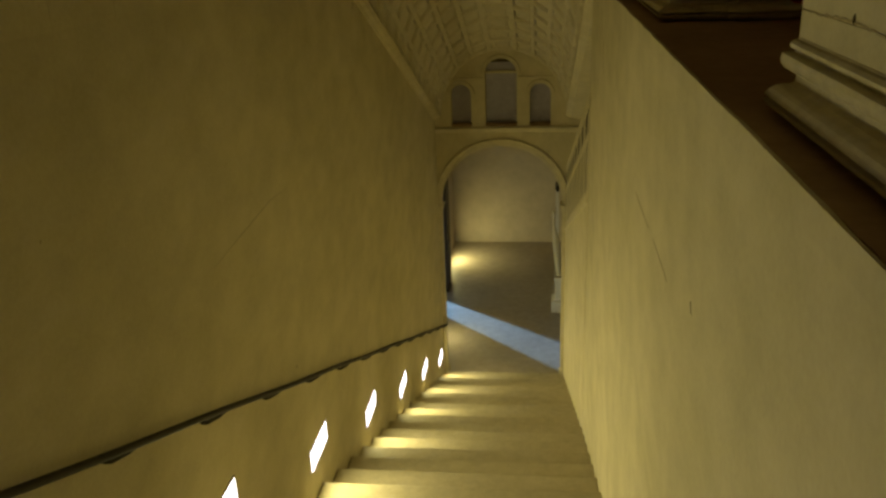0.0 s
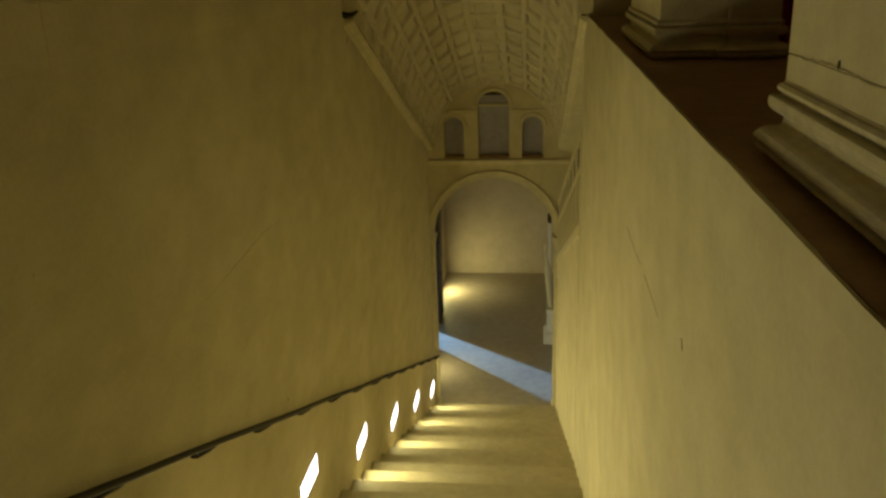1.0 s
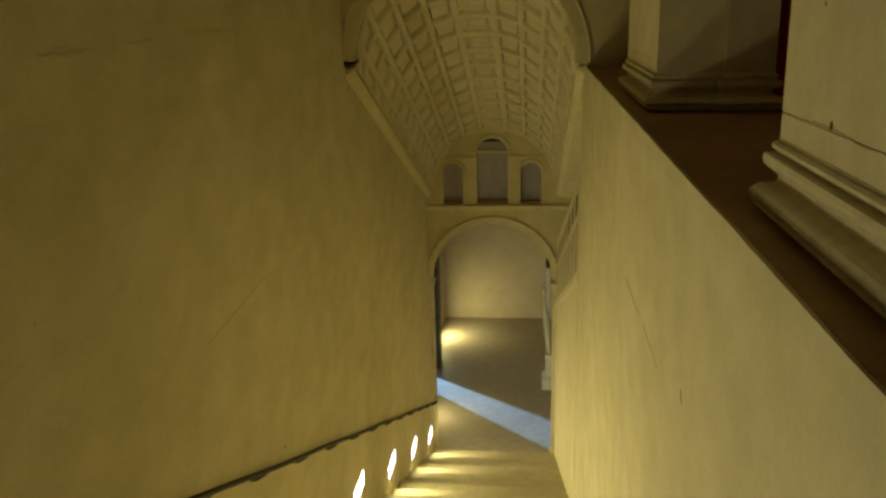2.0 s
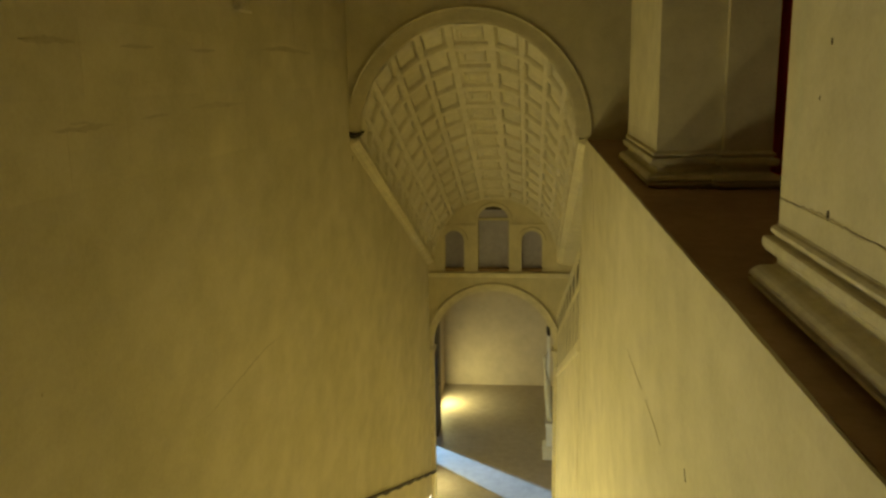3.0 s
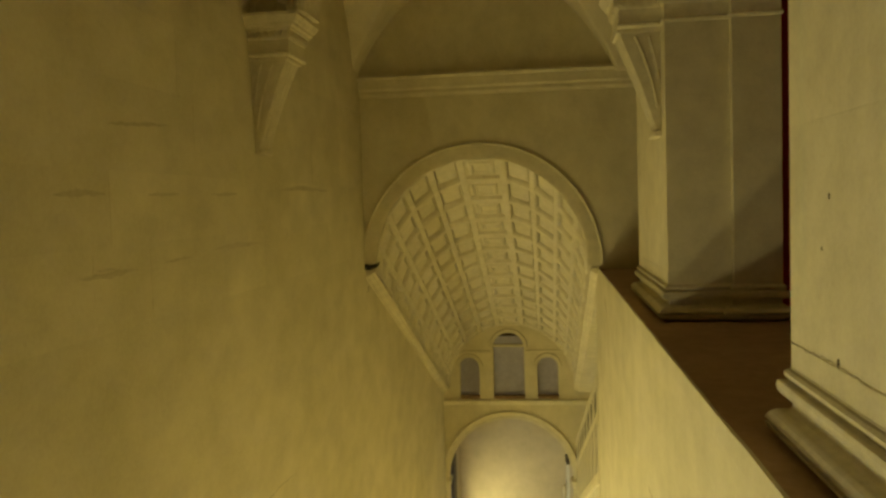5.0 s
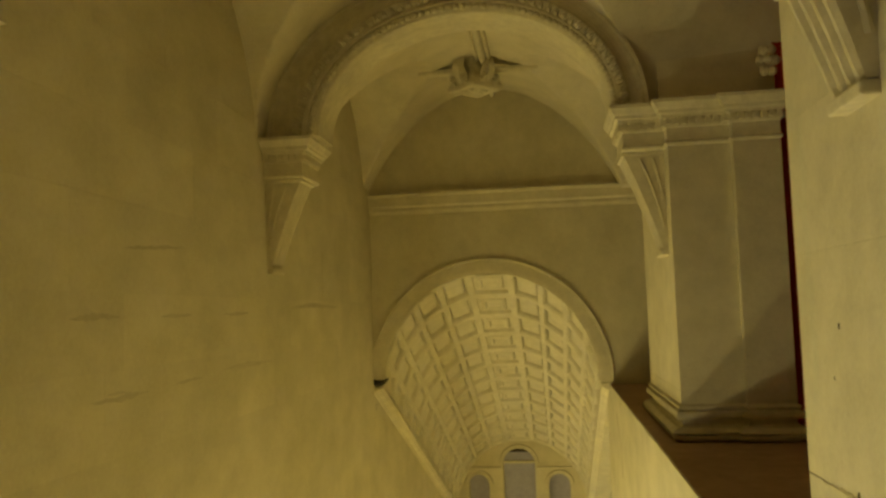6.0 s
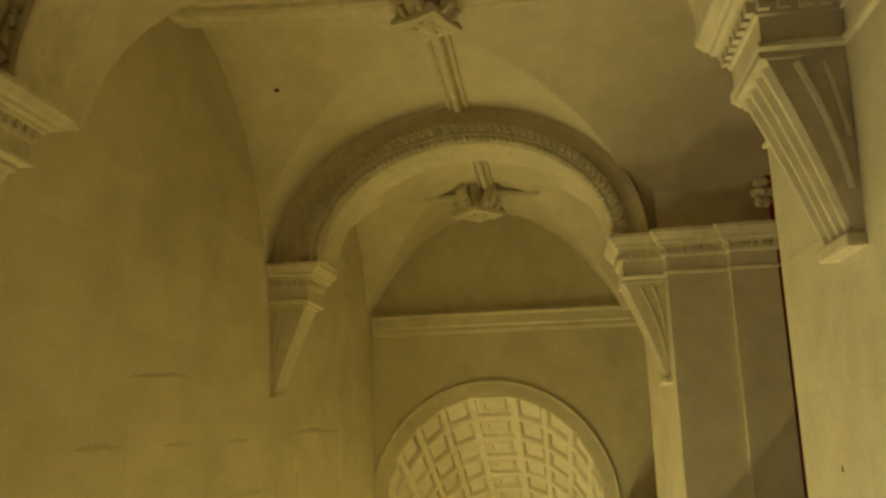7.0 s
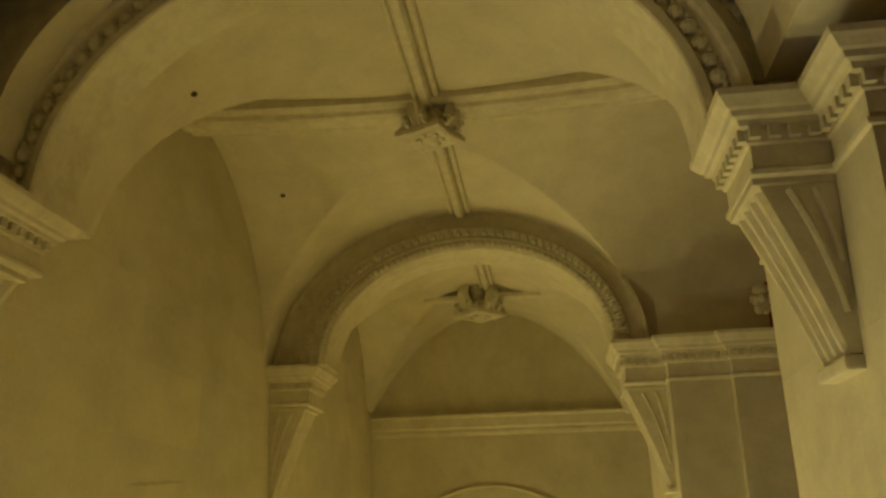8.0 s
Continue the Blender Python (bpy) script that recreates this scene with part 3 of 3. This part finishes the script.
def transverse_arch(cx, z, a, b, yn, yo, skew, rim=0.24, eggs=False, drift=0.0):
    """skew: how far the arch crosses the passage aslant; rim: the width of its face; eggs: a band of egg carving in place of beads."""
    arch = thing("transverse_arch", "round transverse arch with carved mouldings" if eggs else "round transverse arch with beaded mouldings", "arch", "transverse arches", "structure")
    if eggs:
        pr = [(0.0, yn + 0.10), (0.0, yn + 0.022), (0.005, yn + 0.015), (0.026, yn + 0.013), (0.029, yn + 0.022), (0.036, yn + 0.030), (0.066, yn + 0.026), (0.082, yn + 0.012), (0.088, yn + 0.003), (0.106, yn - 0.004), (0.110, yn + 0.004),
              (0.113, yn + 0.034), (0.135, yn + 0.040), (0.150, yn + 0.030), (0.205, yn + 0.020), (0.212, yn + 0.012), (rim, yn + 0.012), (rim, yo), (0.0, yo)]
    else:
        pr = [(0.0, yn + 0.12), (0.0, yn + 0.030), (0.006, yn + 0.022), (0.020, yn + 0.016), (0.046, yn + 0.012), (0.048, yn + 0.001), (0.058, yn - 0.001), (0.061, yn + 0.012), (0.070, yn + 0.014), (0.074, yn + 0.014), (0.112, yn), (0.120, yn + 0.004),
              (0.126, yn + 0.016), (0.142, yn + 0.030), (0.165, yn + 0.042), (0.195, yn + 0.050), (0.222, yn + 0.052), (0.228, yn + 0.046), (rim, yn + 0.046), (rim, yo), (0.15, yo), (0.10, yo - 0.02), (0.0, yo - 0.03)]
    bm = bmesh.new()
    arc_sweep(bm, cx, z, a, b, pr, 64, skew=skew, drift=drift)
    part("arch_ring", bm, M_CARVED, arch)

    def spot(t, dr, y):
        return Vector((cx + drift * dr + (a + dr) * math.cos(t), y + skew * (a + dr) * math.cos(t), z + (b + dr) * math.sin(t)))

    def leaves(name, dr, y, count, long, wide, proud):
        bm = bmesh.new()
        for i in range(count):
            t = math.pi * (i + 0.5) / count
            c = spot(t, dr, y)
            u, w = Vector((math.cos(t), 0, math.sin(t))), Vector((-math.sin(t), 0, math.cos(t)))
            k = random.uniform(0.85, 1.15)
            lean = random.uniform(-0.2, 0.2)
            rings = []
            for p, q, d in ((-0.5, 0.9, 0.3), (-0.25, 1.0, 0.9), (0.1, 0.75, 1.0), (0.4, 0.35, 0.7), (0.55, 0.08, 0.2)):
                m = c + u * (p * long) + w * (lean * p * wide)
                rings.append([m + w * (q * wide * k * e / 2) + Vector((0, -d * proud * f, 0)) for e, f in ((-1, 0.1), (-0.5, 0.9), (0, 0.6), (0.5, 0.9), (1, 0.1), (0, -0.3))])
            loft(bm, rings)
        part(name, bm, M_CARVED, arch)

    random.seed(17)
    bm = bmesh.new()
    if eggs:
        for i in range(46):
            t = math.pi * (i + 0.5) / 46
            k = random.uniform(0.9, 1.1)
            blob(bm, spot(t, 0.052, yn + 0.024), 0.0185 * k, 10, 6, (1.05, 0.9, 1.05))
            t += math.pi * 0.5 / 46
            blob(bm, spot(t, 0.062, yn + 0.022), 0.0085, 6, 4, (1, 1.3, 1))
        part("egg_carving", bm, M_CARVED, arch)
        leaves("leaf_moulding", 0.175, yn + 0.026, 40, 0.060, 0.060, 0.016)
    else:
        for i in range(68):
            t = math.pi * (i + 0.5) / 68
            blob(bm, spot(t, 0.030, yn + 0.010), 0.0175, 8, 5, (1, 0.8, 1))
        part("beading", bm, M_CARVED, arch)
        leaves("leaf_moulding", 0.094, yn + 0.008, 56, 0.046, 0.034, 0.030)


# the pair farther on, the pair before the stair head, and one behind it
pier(3.25, 4.42, 3.32, 3.66, 0.845, 7.83, 0.215)
console(1, 1.04, 3.36, 3.62, 0.200, 7.325, 7.83)
console(-1, XL, 3.59, 3.82, 0.205, 7.325, 7.83)
c = thing("impost", "moulded limestone impost with dentils on the wall", "impost", "wall imposts", "structure")
entablature(c, [(XL - 0.05, 3.57), (-0.825, 3.57), (-0.825, 3.86), (XL - 0.05, 3.86)], 7.83, 0.215)
transverse_arch(0.035, 8.047, 0.757, 0.570, 3.42, 3.76, -0.14, 0.255, drift=-0.28)
for d in (0.0, PITCH):
    pier(0.52 - d, 1.31 - d, 0.712 - d, 0.947 - d, 0.890, 7.803, 0.165)
    console(1, 1.04, 0.725 - d, 0.935 - d, 0.15, 7.43, 7.807)
    console(-1, XL, 0.78 - d, 1.07 - d, 0.19, 7.47, 7.815)
    c = thing("impost", "moulded limestone impost with dentils on the wall", "impost", "wall imposts", "structure")
    entablature(c, [(XL - 0.05, 0.75 - d), (-0.828, 0.75 - d), (-0.828, 1.09 - d), (XL - 0.05, 1.09 - d)], 7.815, 0.160)
    transverse_arch(0.040, 7.970, 0.795, 0.630, 0.85 - d, 1.06 - d, -0.06, 0.60, True)
for y0, y1 in ((3.40, 4.05), (0.92, 1.15), (-2.19, -1.95)):
    bm = bmesh.new()
    box(bm, 1.03, 1.80, y0, y1, 8.05, 9.3)
    tagged(part("spandrel", bm, M_VAULT), "plastered spandrel over a pier", "wall", kind="structure")

# ridge ribs and pendant bosses
def boss(x, y, z, k=1.0, turn=0.35):
    """A pendant of four curled leaves round a star-shaped plate with hollow sides."""
    b = thing("pendant_boss", "carved stone pendant boss at the crown of the vault", "boss", "vault bosses", "structure")
    bm = bmesh.new()
    rings = []
    for h, r, hollow in ((0.02, 0.075, 0.0), (-0.05, 0.060, 0.0), (-0.085, 0.070, 0.1), (-0.115, 0.118, 0.30), (-0.140, 0.142, 0.36), (-0.158, 0.140, 0.36), (-0.164, 0.112, 0.32), (-0.157, 0.060, 0.1)):
        rings.append([(x + k * r * (1 - hollow * abs(math.sin(2 * q)) ** 0.8) * math.cos(q + turn), y + k * r * (1 - hollow * abs(math.sin(2 * q)) ** 0.8) * math.sin(q + turn), z + k * h) for q in (math.pi * i / 16 for i in range(32))])
    loft(bm, rings)
    part("star_plate", bm, M_CARVED, b)
    bm = bmesh.new()
    blob(bm, (x, y, z - 0.158 * k), 0.034 * k, 10, 6, (1, 1, 0.5))
    for i in range(6):
        blob(bm, (x + 0.045 * k * math.cos(i * math.pi / 3), y + 0.045 * k * math.sin(i * math.pi / 3), z - 0.160 * k), 0.017 * k, 7, 5, (1, 1, 0.6))
    part("rosette", bm, M_CARVED, b)
    for i in range(4):
        q = math.pi / 2 * i + turn + math.pi / 4
        u, w = Vector((math.cos(q), math.sin(q), 0)), Vector((-math.sin(q), math.cos(q), 0))
        c = Vector((x, y, z))
        bm = bmesh.new()
        pts = [(0.075, 0.022, 0.03), (0.108, 0.030, 0.0), (0.125, 0.036, -0.045), (0.118, 0.046, -0.085), (0.098, 0.034, -0.118), (0.082, 0.026, -0.150)]
        loft(bm, [[c + u * (k * (a + da)) + w * (k * ww * e) + Vector((0, 0, k * zz)) for e, da in ((-1, -0.022), (-0.5, 0.004), (0, -0.010), (0.5, 0.004), (1, -0.022), (0, -0.034))] for a, ww, zz in pts])
        part("leaf", bm, M_CARVED, b)
        for e in (-1, 1):
            bm = bmesh.new()
            mid = c + u * (0.105 * k) + w * (0.040 * k * e) + Vector((0, 0, -0.118 * k))
            tube(bm, [mid + (u * math.cos(v) + Vector((0, 0, math.sin(v)))) * (0.024 - 0.0022 * v) * k for v in (0.55 * n for n in range(14))], 0.009 * k, 6)
            part("volute", bm, M_CARVED, b)


RIB = [(-0.060, 0.06), (-0.060, -0.012), (-0.052, -0.022), (-0.042, -0.021), (-0.036, -0.010), (-0.032, -0.006), (-0.028, -0.010), (-0.024, -0.032), (-0.012, -0.048)]
RIB += [(-a, b) for a, b in reversed(RIB)]
for yb, y0, y1, wide in ((5.42, 3.90, Y_END, 0.75), (2.28, 0.98, 3.44, 2.05), (-0.83, -2.13, 0.40, 2.05)):
    high = V0 + (0.90 if yb > 4 else VB)
    boss(0.045 if yb < 4 else -0.025, yb, high + 0.01, 1.05 if yb < 4 else 1.5, 0.35 if yb < 4 else 0.0)
    bm = bmesh.new()
    loft(bm, [[(0.045 + a * 0.95, y, high + b * q - drop) for a, b in RIB] for y, q, drop in ((y0 - 0.04, 1.0, 0.006), (yb, 1.0, 0.006), (y1 - 0.06, 1.0, 0.034 if yb < 4 else 0.006), (y1, 0.7 if yb < 4 else 1.0, 0.034 if yb < 4 else 0.006))])
    tagged(part("ridge_rib", bm, M_CARVED), "moulded stone rib along the ridge of the vault", "rib", "vault ribs", "structure")
    bm = bmesh.new()
    loft(bm, [[(x, yb + a * wide, V0 + VB + b * (0.72 if yb < 4 else 0.35) - (0.024 if yb < 4 else 0.0) + 0.04 * x * x) for a, b in RIB] for x in ([XL + (1.45 - XL) * n / 12 for n in range(13)] if yb < 4 else (-0.45, 0.45))])
    tagged(part("cross_rib", bm, M_CARVED), "moulded stone rib across the vault", "rib", "vault ribs", "structure")

# ---------------------------------------------------------------- handrail
rail = thing("handrail", "thin black iron handrail fixed along the plastered wall", "handrail")


def rail_z(y):
    return 5.458 - 0.4405 * (y - 1.167)


bm = bmesh.new()
tube(bm, [(XL + 0.06, y, rail_z(y) + 0.004 * math.sin(3 * y)) for y in [-4.0 + 0.35 * i for i in range(45)] if y < 11.6], 0.0155, 10)
part("bar", bm, M_IRON, rail, smooth=True)
y = 11.3
while y > -3:
    bm = bmesh.new()
    tube(bm, [(XL - 0.01, y - 0.10, rail_z(y - 0.10) - 0.045), (XL + 0.025, y - 0.09, rail_z(y - 0.09) - 0.045), (XL + 0.055, y - 0.02, rail_z(y - 0.02) - 0.022), (XL + 0.06, y + 0.06, rail_z(y + 0.06))], 0.010, 6)
    part("bracket", bm, M_IRON, rail)
    y -= 0.79

# ---------------------------------------------------------------- recessed wall lamps beside the steps
def wall_light(x, y, z, watts, label, group, spread=180):
    lamp = thing("wall_light", label, "light", group)
    oval = []
    for cy, cz, q0 in ((0.20, 0.058, 0), (-0.20, 0.066, 1), (-0.20, -0.060, 2), (0.20, -0.066, 3)):
        oval += [(cy + 0.018 * math.cos(math.pi / 2 * (q0 + q / 4)), cz + 0.018 * math.sin(math.pi / 2 * (q0 + q / 4))) for q in range(5)]
    bm = bmesh.new()
    loft(bm, [[(x + d, y + a * k, z + b * k) for a, b in oval] for d, k in ((-0.01, 1.0), (0.006, 1.0), (0.008, 1.03), (0.006, 1.07), (-0.01, 1.08))], True, False)
    part("frame", bm, M_STONE, lamp)
    bm = bmesh.new()
    loft(bm, [[(x + d, y + a * 0.99, z + b * 0.99) for a, b in oval] for d in (-0.01, 0.002)])
    part("diffuser", bm, M_LAMP, lamp)
    area_lamp("stair_light", look((x + 0.010, y, z), (x + 1, y, z)), 0.42, 0.15, watts, WARM, spread)


# added lamp, out of view: brightens the base of the near pier
wall_light(XL, -0.77, 5.80, 0.65, "bright rectangular recessed light low on the plastered wall", "stair lights", 75)
for k in range(7):
    y = (10.85 - 1.66 * k) if k < 6 else 0.80
    z = (3.55 - 0.4355 * (y - 4.2)) if k < 6 else 5.42
    wall_light(XL, y, z, (1.2 if k < 4 else 1.32 if k < 6 else 0.70) * LAMP_W, "bright rectangular recessed light low on the plastered wall", "stair lights")
for y, z in ((12.75, 0.45), (16.5, 0.30)):
    wall_light(-1.50, y, z, (1.1 if y < 14 else 2.0) * LAMP_W, "bright rectangular recessed light low in the hall", "hall lights")

# ---------------------------------------------------------------- ashlar blocks of the upper wall
random.seed(11)
shapes = {}
z = 6.62
course = 0
while z < 8.2:
    h = (0.30, 0.27, 0.33, 0.29)[course % 4]
    y = -1.2 - random.random() * 0.4
    while y < Y_END - 0.15:
        w = random.choice((0.42, 0.55, 0.66, 0.78))
        if y + w > Y_END - 0.02:
            break
        key = (w, h)
        if key not in shapes:
            bm = bmesh.new()
            box(bm, 0, 0.0016, 0.0005, w - 0.0005, 0.0005, h - 0.0005)
            me = bpy.data.meshes.new("block")
            bmesh.ops.recalc_face_normals(bm, faces=bm.faces[:])
            bm.to_mesh(me)
            bm.free()
            me.materials.append(M_WALL)
            shapes[key] = me
        ob = new("block", shapes[key])
        ob.parent = wall_left
        ob.location = (XL + random.uniform(-0.0006, 0.0004), y, z)
        y += w
    z += h
    course += 1

# ---------------------------------------------------------------- cracks, pins, stains and the shade of worn joints
M_CRACK = material("dark_crack", (0.10, 0.075, 0.045), (0.06, 0.045, 0.03), 0.95, 6, 90, 0.2)
M_FADED_SHADED = material("faded_shaded_plaster", (0.55, 0.485, 0.34), (0.48, 0.42, 0.29), 0.95, 5, 70, 0.3)
M_SCUFF = material("scuffed_plaster", (0.46, 0.39, 0.27), (0.40, 0.33, 0.225), 0.95, 5, 70, 0.3)


def crack(parent, x, pts, width, out, mat=M_CRACK, name="crack"):
    """A thin ragged line on a wall whose face lies at x; out: the side it is seen from."""
    random.seed(int(1000 * abs(pts[0][0])) + 7)
    line = []
    span = min(0.003, 0.03 * math.hypot(pts[-1][0] - pts[0][0], pts[-1][1] - pts[0][1]))
    for (ya, za), (yb, zb) in zip(pts, pts[1:]):
        for i in range(7):
            line.append((ya + (yb - ya) * i / 7 + random.uniform(-1, 1) * span, za + (zb - za) * i / 7 + random.uniform(-1, 1) * span))
    line.append(pts[-1])
    bm = bmesh.new()
    rings = []
    for i, (y, z) in enumerate(line):
        y1, z1 = line[min(i + 1, len(line) - 1)]
        y0, z0 = line[max(i - 1, 0)]
        d = Vector((y1 - y0, z1 - z0)).normalized()
        w = width * math.sin(math.pi * (i + 0.5) / (len(line) + 0.2)) * random.uniform(0.6, 1.3) + 0.0006
        rings.append([(x + out * 0.0012, y - d.y * w, z + d.x * w), (x + out * 0.0018, y, z), (x + out * 0.0012, y + d.y * w, z - d.x * w), (x - out * 0.002, y, z)])
    loft(bm, rings)
    return part(name, bm, mat, parent)


crack(wall_left, XL, [(4.11, 5.446), (3.80, 5.47), (3.48, 5.455), (3.20, 5.44), (2.90, 5.423)], 0.0047, 1, M_FADED_SHADED, "scratch")
# eroded block joints: the shade in their relief is drawn as darker strips
crack(wall_left, XL, [(2.16, 6.826), (2.04, 6.843), (1.95, 6.84)], 0.013, 1, M_FADED_SHADED, "scratch")
crack(wall_left, XL + 0.002, [(1.73, 7.101), (1.86, 7.109), (2.04, 7.105)], 0.0119, 1, M_FADED_SHADED, "scratch")
crack(wall_left, XL + 0.002, [(2.36, 7.104), (2.64, 7.109)], 0.0074, 1, M_FADED_SHADED, "scratch")
crack(wall_left, XL + 0.002, [(2.98, 7.109), (3.31, 7.115)], 0.0074, 1, M_FADED_SHADED, "scratch")
crack(wall_left, XL + 0.002, [(3.99, 7.142), (4.39, 7.159), (5.09, 7.15)], 0.0134, 1, M_FADED_SHADED, "scratch")
crack(wall_left, XL + 0.002, [(1.85, 6.824), (2.02, 6.821), (2.25, 6.825)], 0.0104, 1, M_FADED_SHADED, "scratch")
crack(wall_left, XL + 0.002, [(2.47, 6.833), (2.74, 6.84)], 0.0059, 1, M_FADED_SHADED, "scratch")
crack(wall_left, XL + 0.002, [(2.99, 6.858), (3.28, 6.862), (3.66, 6.855)], 0.0104, 1, M_FADED_SHADED, "scratch")
crack(wall_left, XL + 0.002, [(2.08, 7.355), (2.31, 7.37), (2.56, 7.388)], 0.0089, 1, M_FADED_SHADED, "scratch")
crack(wall_left, XL, [(6.36, 6.34), (6.33, 6.29)], 0.008, 1)
crack(wall_left, XL, [(3.94, 4.33), (3.93, 4.31)], 0.006, 1)
crack(wall_left, XL, [(1.65, 6.03), (1.64, 6.02)], 0.004, 1, M_SCUFF, "scratch")
crack(wall_right, XR, [(3.06, 5.74), (2.67, 5.74), (2.55, 5.745)], 0.0013, -1, M_SCUFF)
crack(wall_right, XR, [(2.43, 5.745), (2.18, 5.742), (2.05, 5.735)], 0.0014, -1, M_FADED_SHADED, "scratch")
crack(wall_right, XR, [(1.615, 5.862), (1.60, 5.845), (1.59, 5.832)], 0.005, -1)
crack(wall_right, XR, [(5.6, 6.30), (5.3, 6.10), (5.25, 5.9)], 0.0018, -1, M_SCUFF, "scratch")
for x, y, z, r in ((1.04, 1.04, 7.029, 0.006), (1.04, 1.087, 6.921, 0.004), (1.04, 0.99, 6.70, 0.009)):
    bm = bmesh.new()
    blob(bm, (x, y, z), r, 7, 5, (0.35, 0.7, 1.2))
    tagged(part("pin", bm, M_CRACK), "small dark iron pin in the pier face", "pin")
for x, y in ((-0.667, 1.564), (-0.797, 2.934)):
    bm = bmesh.new()
    blob(bm, (x, y, over(x, y, 2.36, 1.0)), 0.014, 8, 6, (1, 1, 0.6))
    tagged(part("hook", bm, M_CRACK), "small dark iron hook in the vault plaster", "hook")

ornament = thing("carved_ornament", "small carved stone rosette over the pier entablature", "ornament", kind="structure")
bm = bmesh.new()
for i in range(6):
    q = math.pi * i / 3
    blob(bm, (1.50 + 0.03 * math.cos(q), 3.19, 8.19 + 0.055 * math.sin(q)), 0.026, 7, 5, (1, 0.8, 1))
part("petal_ring", bm, M_CARVED, ornament)
bm = bmesh.new()
blob(bm, (1.50, 3.175, 8.19), 0.022, 8, 6)
part("centre", bm, M_CARVED, ornament)

near_crack = [(1.30, 6.688), (1.18, 6.690), (1.05, 6.697), (0.93, 6.692), (0.80, 6.688), (0.62, 6.694)]
ob = crack(None, 1.04, near_crack, 0.0016, -1, M_SCUFF)
tagged(ob, "thin dark crack along a joint of the pier", "crack", kind="structure")
